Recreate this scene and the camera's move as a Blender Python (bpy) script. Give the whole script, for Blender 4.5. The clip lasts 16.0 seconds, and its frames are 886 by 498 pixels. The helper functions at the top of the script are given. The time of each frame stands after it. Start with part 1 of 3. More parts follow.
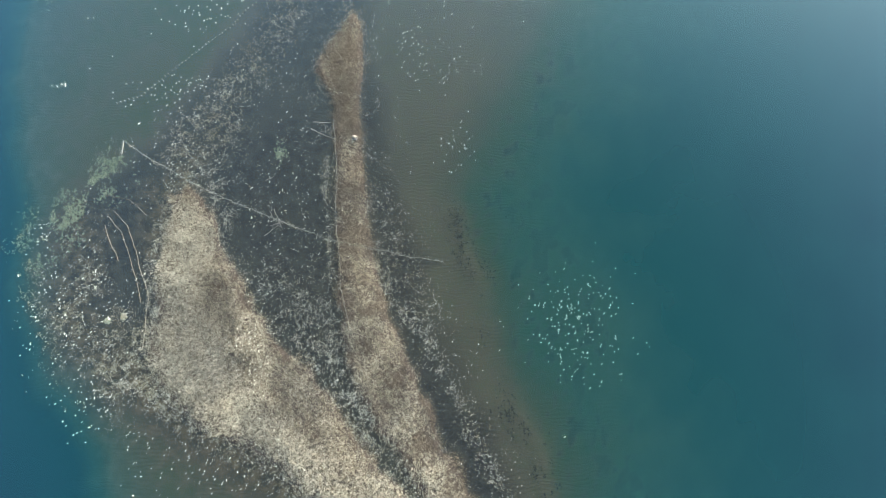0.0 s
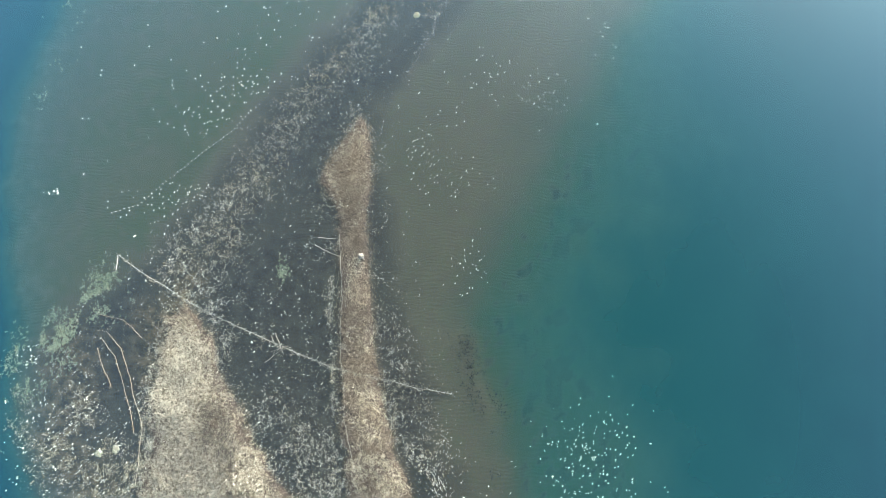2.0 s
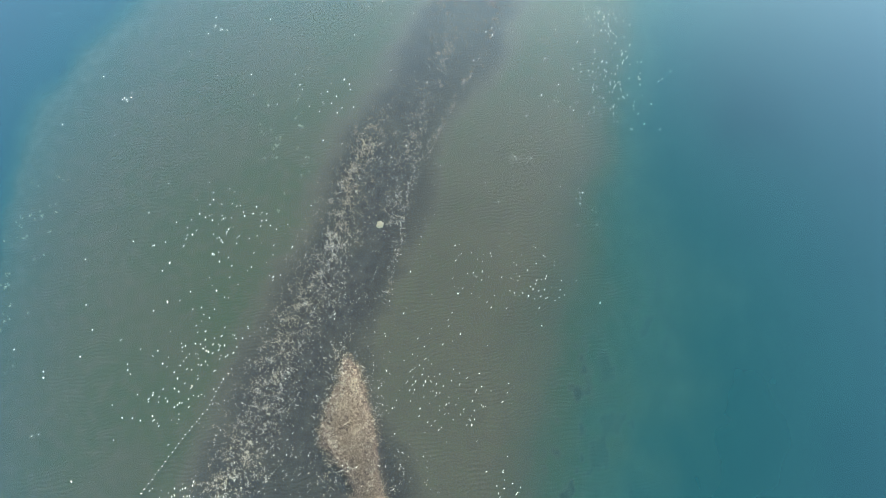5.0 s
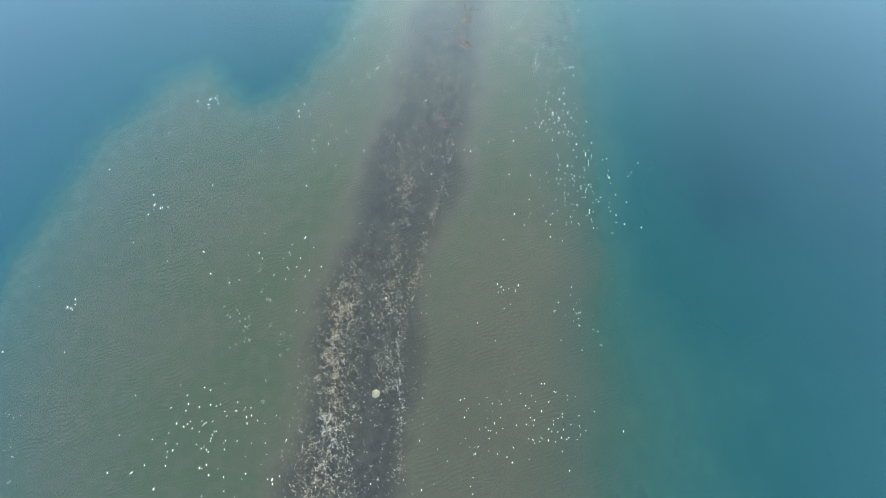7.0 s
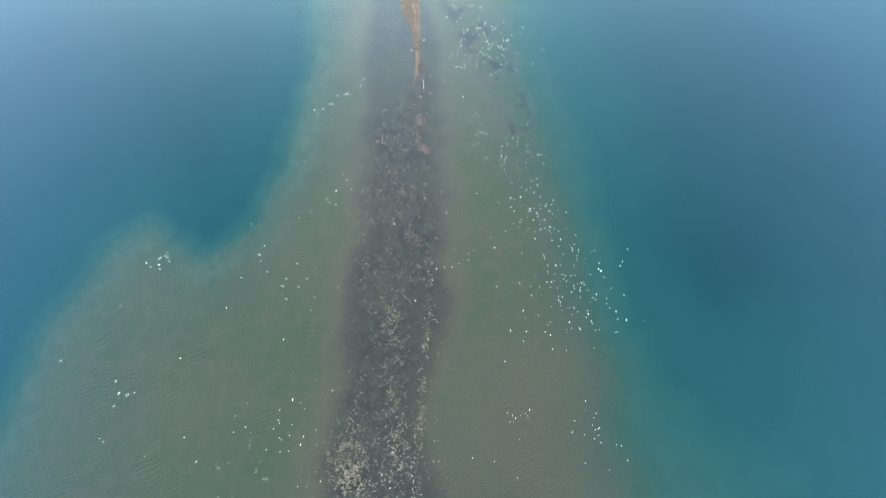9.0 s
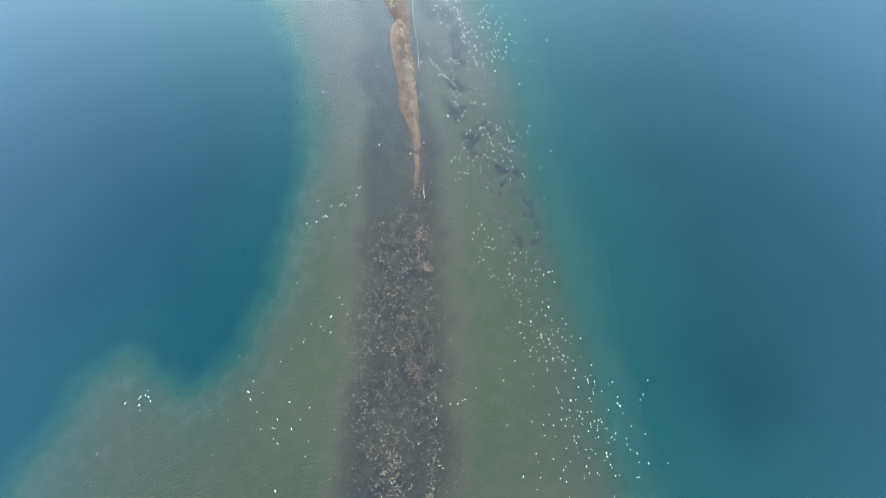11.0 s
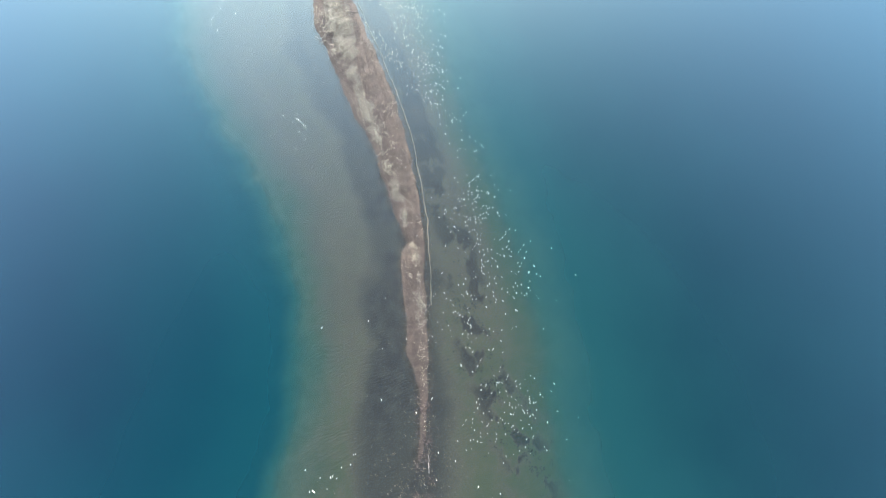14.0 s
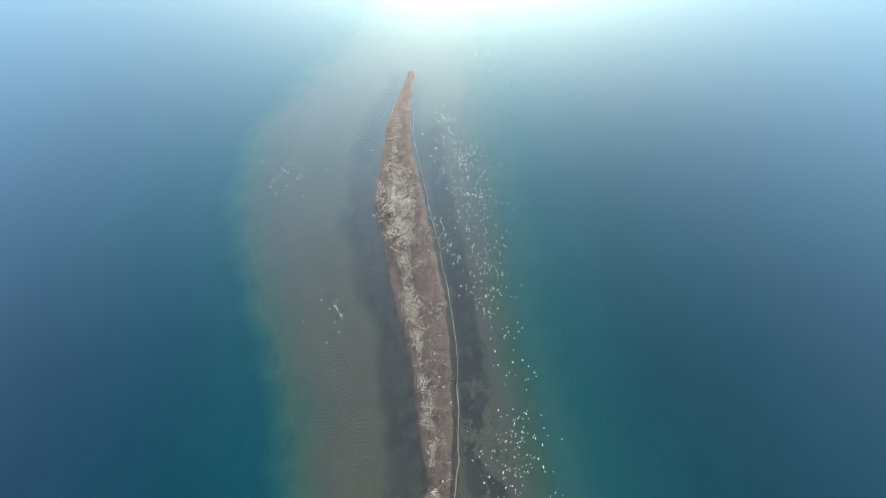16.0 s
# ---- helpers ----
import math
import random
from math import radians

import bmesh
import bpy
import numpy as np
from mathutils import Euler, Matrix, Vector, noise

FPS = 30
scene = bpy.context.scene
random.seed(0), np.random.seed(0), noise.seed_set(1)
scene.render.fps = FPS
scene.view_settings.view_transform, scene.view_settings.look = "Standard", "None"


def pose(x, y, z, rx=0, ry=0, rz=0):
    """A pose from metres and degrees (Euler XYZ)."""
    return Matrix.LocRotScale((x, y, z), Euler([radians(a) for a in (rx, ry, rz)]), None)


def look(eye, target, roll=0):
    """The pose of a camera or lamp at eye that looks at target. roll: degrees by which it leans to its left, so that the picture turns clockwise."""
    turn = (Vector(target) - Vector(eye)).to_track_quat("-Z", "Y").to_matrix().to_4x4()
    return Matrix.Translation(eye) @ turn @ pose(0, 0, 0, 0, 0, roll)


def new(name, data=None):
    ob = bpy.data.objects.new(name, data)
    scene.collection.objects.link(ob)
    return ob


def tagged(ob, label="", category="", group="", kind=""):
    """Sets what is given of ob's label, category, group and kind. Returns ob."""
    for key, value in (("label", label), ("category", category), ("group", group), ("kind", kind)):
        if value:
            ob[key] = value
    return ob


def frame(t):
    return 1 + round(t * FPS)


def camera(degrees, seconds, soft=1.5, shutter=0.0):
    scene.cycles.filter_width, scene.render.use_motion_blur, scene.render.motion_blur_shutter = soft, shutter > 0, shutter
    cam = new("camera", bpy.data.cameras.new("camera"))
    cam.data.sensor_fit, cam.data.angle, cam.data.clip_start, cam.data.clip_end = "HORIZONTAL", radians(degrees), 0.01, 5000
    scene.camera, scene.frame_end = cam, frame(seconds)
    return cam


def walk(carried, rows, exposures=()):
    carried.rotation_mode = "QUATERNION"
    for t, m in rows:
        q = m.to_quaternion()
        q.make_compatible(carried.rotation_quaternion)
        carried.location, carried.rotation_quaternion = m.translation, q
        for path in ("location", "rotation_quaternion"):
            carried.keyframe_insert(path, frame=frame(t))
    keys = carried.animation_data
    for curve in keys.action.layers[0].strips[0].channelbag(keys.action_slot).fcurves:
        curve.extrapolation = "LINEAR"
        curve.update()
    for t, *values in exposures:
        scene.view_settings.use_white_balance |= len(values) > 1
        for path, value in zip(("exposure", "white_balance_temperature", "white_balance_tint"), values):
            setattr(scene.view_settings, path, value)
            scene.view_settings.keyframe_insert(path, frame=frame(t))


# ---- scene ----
cam = camera(80.06, 16.0, soft=0.9)
# seconds, eye, tilt from straight down, lean, turn to the left of +y
ROWS = [
    (0, 24.05, -60.98, 131.98, 12.07, -2.04, 0.72),
    (0.5, 23.29, -53.63, 131.71, 12.37, -1.50, 0.47),
    (1, 22.67, -46.01, 131.67, 12.55, -1.11, 0.26),
    (1.5, 22.14, -36.95, 132.09, 12.17, -0.73, 0.11),
    (2, 21.68, -27.26, 132.44, 11.60, -0.47, 0.06),
    (2.5, 21.27, -18.77, 132.24, 11.59, -0.18, -0.01),
    (3, 20.85, -10.26, 131.79, 11.64, 0.04, -0.45),
    (3.5, 20.44, -1.44, 131.73, 11.57, 0.21, -1.06),
    (4, 20.35, 7.44, 131.61, 11.49, 0.16, -5.08),
    (4.5, 20.21, 14.95, 131.31, 11.97, 0.04, -9.58),
    (5, 20.66, 23.42, 130.50, 14.84, -0.34, -13.83),
    (5.2, 21.09, 26.74, 130.70, 15.04, -0.48, -15.30),
    (7.3, 29.01, 62.59, 130.92, 16.99, 0.24, -29.14),
    (7.5, 30.09, 66.02, 130.61, 17.02, 0.24, -31.25),
    (8, 33.51, 73.77, 130.66, 16.96, 0.25, -34.00),
    (8.5, 37.97, 81.80, 130.98, 16.52, 0.08, -35.25),
    (9, 42.16, 88.93, 130.97, 16.47, 0.01, -36.70),
    (9.2, 43.81, 91.72, 131.04, 16.48, -0.02, -37.25),
    (11.3, 63.73, 120.33, 129.61, 16.70, 0.02, -37.52),
    (11.5, 65.52, 123.02, 129.73, 16.52, 0.01, -37.62),
    (12, 70.22, 129.27, 129.55, 16.83, 0.02, -37.32),
    (12.5, 75.38, 136.37, 129.26, 17.92, 0.03, -37.20),
    (13, 81.13, 144.34, 129.43, 19.04, 0.04, -37.11),
    (13.5, 87.59, 153.12, 130.30, 20.21, 0.00, -36.72),
    (14, 92.50, 160.31, 129.62, 22.55, -0.06, -34.41),
    (14.5, 97.46, 168.24, 128.39, 24.78, -0.05, -30.67),
    (15, 102.37, 176.43, 127.81, 26.85, -0.00, -27.62),
    (15.5, 106.68, 184.31, 127.43, 28.99, -0.08, -25.73),
    (16, 110.96, 192.63, 127.41, 33.08, -0.23, -24.12),
]
EXPOSURES = ((0, 1.72, 6450, 6), (0.5, 1.94, 6450, 6), (1, 2.12, 6450, 6), (2, 2.16, 6450, 6), (3.5, 2.22, 6450, 6), (5, 2.3, 6450, 6), (9, 2.38, 6400, 8), (12.5, 2.4, 6300, 11), (14.5, 2.22, 6300, 13), (16, 1.88, 6350, 13))
walk(cam, [(t, pose(x, y, z, 0, 0, yaw) @ pose(0, 0, 0, tilt, 0, 0) @ pose(0, 0, 0, 0, 0, lean)) for t, x, y, z, tilt, lean, yaw in ROWS], EXPOSURES)

# ---------------------------------------------------------------- light
SUN_AZ, SUN_EL = 28.0, 12.0            # degrees clockwise from +y, and above the horizon
world = bpy.data.worlds.new("sky")
scene.world = world
world.use_nodes = True
wn = world.node_tree
sky = wn.nodes.new("ShaderNodeTexSky")
sky.sky_type, sky.sun_disc = "NISHITA", False
sky.sun_elevation, sky.sun_rotation = radians(SUN_EL), radians(SUN_AZ)
sky.dust_density, sky.air_density = 2.6, 1.0
wn.links.new(sky.outputs[0], wn.nodes["Background"].inputs[0])
wn.nodes["Background"].inputs[1].default_value = 0.15
sun = new("sun", bpy.data.lights.new("sun", "SUN"))
sun.data.energy, sun.data.angle, sun.data.color = 4.5, radians(0.55), (1.0, 0.95, 0.88)
SUN_WAY = Vector((math.sin(radians(SUN_AZ)) * math.cos(radians(SUN_EL)), math.cos(radians(SUN_AZ)) * math.cos(radians(SUN_EL)), math.sin(radians(SUN_EL))))
sun.matrix_world = look(SUN_WAY * 600, (0, 0, 0))

# ---------------------------------------------------------------- materials


class Nodes:
    """A node material, built step by step."""

    def __init__(self, name):
        self.mat = bpy.data.materials.new(name)
        self.mat.use_nodes = True
        self.tree = self.mat.node_tree
        self.tree.nodes.clear()
        self.out = self.add("ShaderNodeOutputMaterial")

    def add(self, kind, **inputs):
        node = self.tree.nodes.new(kind)
        for key, value in inputs.items():
            self.put(node, key, value)
        return node

    def put(self, node, key, value):
        slot = node.inputs[int(key[1:])] if key[0] == "i" and key[1:].isdigit() else node.inputs[key]
        if isinstance(value, bpy.types.NodeSocket):
            self.tree.links.new(value, slot)
        else:
            slot.default_value = value

    def math(self, op, a, b=0.0):
        node = self.add("ShaderNodeMath", i0=a, i1=b)
        node.operation = op
        return node.outputs[0]

    def mix(self, factor, a, b):
        node = self.tree.nodes.new("ShaderNodeMix")
        node.data_type = "RGBA"
        for slot, value in zip((node.inputs[0], node.inputs[6], node.inputs[7]), (factor, a, b)):
            if isinstance(value, bpy.types.NodeSocket):
                self.tree.links.new(value, slot)
            else:
                slot.default_value = value
        return node.outputs[2]

    def noise(self, scale, detail=4.0, rough=0.55, vector=None, distortion=0.0):
        node = self.add("ShaderNodeTexNoise", Scale=scale, Detail=detail, Roughness=rough, Distortion=distortion)
        if vector is not None:
            self.tree.links.new(vector, node.inputs["Vector"])
        return node.outputs[0]

    def ramp(self, value, low, high):
        node = self.add("ShaderNodeMapRange", i0=value, i1=low, i2=high)
        node.interpolation_type = "SMOOTHSTEP"
        return node.outputs[0]

    def attribute(self, name):
        node = self.tree.nodes.new("ShaderNodeAttribute")
        node.attribute_name = name
        return node.outputs["Fac"]

    def done(self, shader):
        self.tree.links.new(shader, self.out.inputs[0])
        return self.mat


def rgb(r, g, b):
    return (r, g, b, 1.0)


def matt(name, dark, light, scale, rough=0.85, bump=0.3, island=0.5, patch=0.05):
    """A matt surface between two colours: by piece, by large patches and by fine grain."""
    n = Nodes(name)
    pos = n.add("ShaderNodeNewGeometry")
    where = pos.outputs["Position"]
    grain = n.noise(scale, 5.0, 0.65, where)
    large = n.ramp(n.noise(patch, 3.0, 0.5, where), 0.35, 0.65)
    each = n.math("MULTIPLY", pos.outputs["Random Per Island"], island)
    f = n.math("ADD", n.math("MULTIPLY", grain, 0.5), n.math("MULTIPLY", large, 0.5 - island * 0.4))
    f = n.math("ADD", f, each)
    colour = n.mix(n.ramp(f, 0.15, 0.95), dark, light)
    b = n.add("ShaderNodeBump", Strength=bump, Distance=0.05, Height=grain)
    p = n.add("ShaderNodeBsdfPrincipled", Roughness=rough, Normal=b.outputs[0])
    n.put(p, "Base Color", colour)
    return n.done(p.outputs[0])


def bed_material():
    n = Nodes("lake_bed")
    spot = n.add("ShaderNodeSeparateXYZ", i0=n.add("ShaderNodeNewGeometry").outputs["Position"])
    where = n.add("ShaderNodeCombineXYZ", i0=spot.outputs[0], i1=spot.outputs[1]).outputs[0]
    mud, rim, land = n.attribute("mud"), n.attribute("rim"), n.attribute("land")
    fine, mid, large = n.noise(2.2, 6.0, 0.7, where), n.noise(0.35, 5.0, 0.6, where), n.noise(0.045, 4.0, 0.55, where)
    silt = n.mix(n.ramp(large, 0.35, 0.65), rgb(0.076, 0.086, 0.050), rgb(0.060, 0.085, 0.043))
    silt = n.mix(n.math("MULTIPLY", n.ramp(mid, 0.45, 0.7), 0.35), silt, rgb(0.098, 0.100, 0.066))
    silt = n.mix(n.math("MULTIPLY", n.ramp(fine, 0.4, 0.75), 0.25), silt, rgb(0.048, 0.048, 0.034))
    peat = n.mix(n.ramp(mid, 0.35, 0.7), rgb(0.030, 0.027, 0.027), rgb(0.053, 0.048, 0.043))
    peat = n.mix(n.math("MULTIPLY", n.ramp(fine, 0.45, 0.68), 0.6), peat, rgb(0.076, 0.069, 0.058))
    sand = n.mix(n.ramp(mid, 0.3, 0.7), rgb(0.095, 0.112, 0.082), rgb(0.15, 0.165, 0.12))
    litter = n.mix(n.ramp(mid, 0.35, 0.65), rgb(0.042, 0.032, 0.025), rgb(0.076, 0.058, 0.045))
    litter = n.mix(n.math("MULTIPLY", n.ramp(fine, 0.45, 0.7), 0.4), litter, rgb(0.09, 0.071, 0.057))
    soft = n.math("ADD", mud, n.math("MULTIPLY", n.math("SUBTRACT", mid, 0.5), 0.7))
    brown = n.mix(n.ramp(fine, 0.35, 0.7), rgb(0.084, 0.076, 0.055), rgb(0.116, 0.105, 0.076))
    colour = n.mix(n.ramp(soft, -0.15, 0.55), silt, brown)
    colour = n.mix(n.ramp(soft, 0.25, 0.9), colour, peat)
    colour = n.mix(n.math("MULTIPLY", n.math("MULTIPLY", n.ramp(large, 0.45, 0.65), mud), 0.55), colour, rgb(0.060, 0.056, 0.043))
    rusty = n.mix(n.ramp(mid, 0.35, 0.65), rgb(0.060, 0.045, 0.029), rgb(0.125, 0.094, 0.058))
    colour = n.mix(n.math("MULTIPLY", n.attribute("rusty"), n.ramp(n.math("ADD", fine, mid), 0.7, 1.15)), colour, rusty)
    colour = n.mix(rim, colour, sand)
    colour = n.mix(land, colour, litter)
    # ripple marks about a metre apart, bent by a slow noise
    wave = n.tree.nodes.new("ShaderNodeTexWave")
    wave.bands_direction = "Y"
    for key, value in (("Scale", 0.30), ("Distortion", 20.0), ("Detail", 3.0), ("Detail Scale", 0.35)):
        wave.inputs[key].default_value = value
    n.tree.links.new(where, wave.inputs["Vector"])
    calm = n.math("ADD", 0.25, n.ramp(n.noise(0.07, 3.0, 0.6, where), 0.42, 0.62))
    ripple = n.math("MULTIPLY", n.math("MULTIPLY", wave.outputs[1], calm), n.math("MULTIPLY", n.math("SUBTRACT", 1.0, land), 0.16))
    height = n.math("ADD", ripple, n.math("MULTIPLY", fine, 0.8))
    b = n.add("ShaderNodeBump", Strength=0.6, Distance=0.12, Height=height)
    p = n.add("ShaderNodeBsdfPrincipled", Roughness=0.8, Normal=b.outputs[0])
    n.put(p, "Base Color", colour)
    return n.done(p.outputs[0])


def water_material():
    """Clear over the flats, turbid with depth, with wind ripples on top."""
    n = Nodes("lake_water")
    where = n.add("ShaderNodeNewGeometry").outputs["Position"]
    depth = n.attribute("depth")
    drift = n.noise(0.02, 3.0, 0.5, where)
    deep = n.math("MULTIPLY", depth, n.math("ADD", 0.75, n.math("MULTIPLY", drift, 0.5)))
    murk = n.math("MAXIMUM", n.math("SUBTRACT", deep, 0.24), 0.02)
    haze = n.math("SUBTRACT", 1.0, n.math("POWER", 2.718, n.math("MULTIPLY", murk, -0.9)))
    body = n.mix(n.ramp(deep, 0.3, 2.8), rgb(0.020, 0.084, 0.078), rgb(0.002, 0.036, 0.046))
    body = n.mix(n.ramp(deep, 2.5, 7.5), body, rgb(0.000, 0.023, 0.034))
    green = n.mix(n.ramp(deep, 0.3, 3.5), rgb(0.026, 0.080, 0.072), rgb(0.006, 0.044, 0.048))
    green = n.mix(n.ramp(deep, 2.5, 8.5), green, rgb(0.001, 0.018, 0.026))
    body = n.mix(n.ramp(deep, 7.0, 12.0), body, rgb(0.000, 0.009, 0.021))
    green = n.mix(n.ramp(deep, 7.0, 12.0), green, rgb(0.000, 0.010, 0.016))
    body = n.mix(n.attribute("greener"), body, green)
    tint = n.mix(n.ramp(deep, 0.3, 2.2), rgb(0.94, 0.98, 0.93), rgb(0.45, 0.86, 0.84))
    small, wide = n.noise(0.9, 3.0, 0.6, where), n.noise(0.12, 3.0, 0.5, where)
    b = n.add("ShaderNodeBump", Strength=0.015, Distance=0.1, Height=n.math("ADD", small, wide))
    matter = n.add("ShaderNodeBsdfDiffuse", Color=body)
    clear = n.add("ShaderNodeBsdfTransparent", Color=tint)
    inner = n.add("ShaderNodeMixShader", i0=haze, i1=clear.outputs[0], i2=matter.outputs[0])
    # reflection coloured cyan here; plain water would mirror the sky's own colour
    gloss = n.add("ShaderNodeBsdfGlossy", Color=rgb(0.65, 0.94, 1.0), Roughness=0.03, Normal=b.outputs[0])
    # sky sheen on ripples, raised well past water's own to stand in for haze
    slant = n.add("ShaderNodeLayerWeight", Blend=0.5).outputs["Facing"]
    sheen = n.math("ADD", 0.02, n.math("MULTIPLY", n.math("POWER", slant, 1.6), 0.95))
    top = n.add("ShaderNodeMixShader", i0=sheen, i1=inner.outputs[0], i2=gloss.outputs[0])
    return n.done(top.outputs[0])


M_BED, M_WATER = bed_material(), water_material()
M_STRAW = matt("dry_reed", rgb(0.33, 0.302, 0.228), rgb(0.51, 0.475, 0.362), 1.5, island=0.25)
M_BROWN = matt("brown_sedge", rgb(0.130, 0.108, 0.074), rgb(0.235, 0.200, 0.144), 1.5, island=0.35)
M_RUSSET = matt("russet_growth", rgb(0.048, 0.038, 0.034), rgb(0.112, 0.087, 0.076), 1.5, island=0.5)
M_SEDGE = matt("reddish_sedge", rgb(0.085, 0.060, 0.050), rgb(0.19, 0.135, 0.112), 1.5, island=0.5)
M_PLANT = matt("pale_water_plant", rgb(0.120, 0.120, 0.100), rgb(0.42, 0.42, 0.357), 2.0, island=0.6)
M_OLIVE = matt("olive_water_plant", rgb(0.095, 0.091, 0.064), rgb(0.285, 0.268, 0.193), 2.0, island=0.6)
M_WEED = matt("dark_weed", rgb(0.020, 0.023, 0.022), rgb(0.050, 0.050, 0.042), 2.0, island=0.5)
M_FLECK = matt("fleck_white", rgb(0.78, 0.76, 0.58), rgb(0.94, 0.93, 0.78), 6.0, rough=0.6, island=0.5)
M_WOOD = matt("bleached_wood", rgb(0.23, 0.21, 0.175), rgb(0.50, 0.47, 0.41), 6.0, island=0.3)
M_STONE = matt("pale_stone", rgb(0.14, 0.13, 0.11), rgb(0.25, 0.235, 0.20), 4.0, island=0.2)
M_ALGAE = matt("pale_green_algae", rgb(0.105, 0.135, 0.085), rgb(0.25, 0.28, 0.185), 1.5, island=0.5)
M_SAND = matt("white_sand", rgb(0.20, 0.195, 0.13), rgb(0.38, 0.365, 0.26), 3.0, island=0.1)

# ---------------------------------------------------------------- the plan, in metres
SHELF_WEST = [(-48, -150), (-54, -92), (-62, -71), (-73, -59), (-80, -47), (-83, -31), (-84, -16), (-88, 0), (-92, 25), (-92, 38), (-88, 60),
              (-81, 81), (-77, 97), (-67, 124), (-54, 138), (-38, 150), (-22, 163), (-4, 171), (7, 171), (15, 155), (29, 155), (43, 163),
              (60, 177), (75, 194), (88, 218), (93, 243), (93, 276), (96, 310), (107, 336), (133, 361), (155, 372), (176, 405), (186, 460)]
SHELF_EAST = [(54, -150), (50.5, -92), (46, -69), (41, -58), (37.5, -44), (32, -30), (31, -18), (37, -3), (48, 17), (61, 40), (71, 60),
              (80, 72), (90, 96), (101, 118), (112, 143), (121, 163), (131, 180), (140, 202), (146, 222), (151, 238), (160, 261), (173, 303),
              (187, 334), (200, 360), (208, 400), (214, 460)]
BAND_WEST = [(20, -150), (-6, -100), (-18, -90), (-32, -79), (-43, -71), (-57, -68), (-72, -60), (-79, -47), (-76, -27), (-63, -15), (-49, 0),
             (-35, 18), (-21, 40), (-10, 56), (5, 82), (13, 93), (34, 114), (53, 137), (73, 163), (88, 185), (103, 212), (111, 228),
             (116, 256), (120, 289), (138, 327), (160, 350)]
BAND_EAST = [(60, -150), (44, -92), (36, -80), (28, -62), (21, -40), (14, -15), (9, 5), (6, 25), (6, 38), (13, 48), (21, 63), (30, 82),
             (42, 96), (57, 113), (70, 131), (86, 155), (104, 180), (120, 203), (131, 225), (141, 250), (150, 280), (156, 300), (162, 319), (168, 340)]
BODY = [(-43, -13), (-39, -20), (-35, -26), (-33, -33), (-29, -38), (-25, -46), (-20, -54), (-13, -60), (-6, -68), (3, -79), (11, -89), (18, -96),
        (40, -150), (22, -150), (-7, -92), (-16, -84), (-25, -79), (-37, -73), (-46, -65), (-50, -54), (-47, -48), (-49, -37), (-48, -25), (-46, -17)]
STRIP = [(-1, 36), (2, 32), (1.8, 20), (1.6, 5), (2.6, -8), (4, -20), (5.6, -34), (8.2, -46), (11.5, -55), (15.5, -63), (19.5, -73), (24, -83), (30, -94), (54, -150),
         (44, -150), (18, -93), (12.5, -82), (6.5, -74.5), (2.8, -67), (0.3, -60), (-1.3, -49), (-2.5, -38), (-3.2, -26), (-3.5, -11), (-4, -1), (-5.3, 9), (-7, 14), (-9.7, 19.5), (-7.2, 25.2), (-3.6, 30.5)]
SPIT = [(90, 163.5), (93.4, 167.6), (103, 181.8), (106, 187.6), (110, 194.2), (116.6, 205.2), (122.8, 215), (127.6, 225.4), (132.6, 237), (136.5, 247.5),
        (140.2, 260.4), (143.4, 272.6), (145.9, 284.2), (148.7, 296.2), (152.2, 311.8), (158.7, 328.5), (167, 344.6), (165, 344.5),
        (155.5, 330.5), (149, 323), (145, 315), (139, 303), (133.4, 293), (131.5, 283), (129.8, 272), (127.6, 263), (126, 255), (125.6, 247), (124, 240), (121.6, 232),
        (119.6, 226), (118.2, 219), (117, 214.6), (116, 212), (112.2, 208), (109, 202), (105.6, 195), (102.6, 190), (99.6, 186), (98.5, 180), (88, 164.5)]
WEED_BAND = [(98, 120), (104, 136), (109, 149), (111, 158), (112.5, 170), (116, 181), (120.5, 189), (124, 198), (128, 206), (130.5, 215), (133, 223.5), (136, 231), (139.5, 241), (143.8, 254), (148, 268.5), (151.4, 282), (155, 296), (161, 312)]
SHORE = [(111.8, 193.4), (118.2, 204.4), (124.3, 214.4), (129.2, 225), (134.2, 236.4), (138, 246.9), (141.7, 260), (144.9, 272.2),
         (147.4, 284), (150.2, 296), (153.7, 311.4), (160.2, 327.9), (168.2, 344)]


def lattice(ix, iy, seed):
    h = (ix * 374761393 + iy * 668265263 + seed * 974634777) & 0xFFFFFFFF
    h = ((h ^ (h >> 13)) * 1274126177) & 0xFFFFFFFF
    return ((h ^ (h >> 16)) & 0xFFFF) / 65535.0


def value_noise(x, y, size, seed):
    """Smooth noise from 0 to 1 with features of the given size in metres."""
    u, v = x / size, y / size
    iu, iv = np.floor(u).astype(np.int64), np.floor(v).astype(np.int64)
    fu, fv = u - iu, v - iv
    fu, fv = fu * fu * (3 - 2 * fu), fv * fv * (3 - 2 * fv)
    a, b = lattice(iu, iv, seed), lattice(iu + 1, iv, seed)
    c, d = lattice(iu, iv + 1, seed), lattice(iu + 1, iv + 1, seed)
    return (a * (1 - fu) + b * fu) * (1 - fv) + (c * (1 - fu) + d * fu) * fv


def rough_noise(x, y, size, seed, octaves=3):
    total, weight = 0.0, 0.0
    for k in range(octaves):
        total = total + value_noise(x, y, size / 2**k, seed + 17 * k) * 0.6**k
        weight += 0.6**k
    return total / weight


def step(v, low, high):
    f = np.clip((v - low) / (high - low), 0, 1)
    return f * f * (3 - 2 * f)


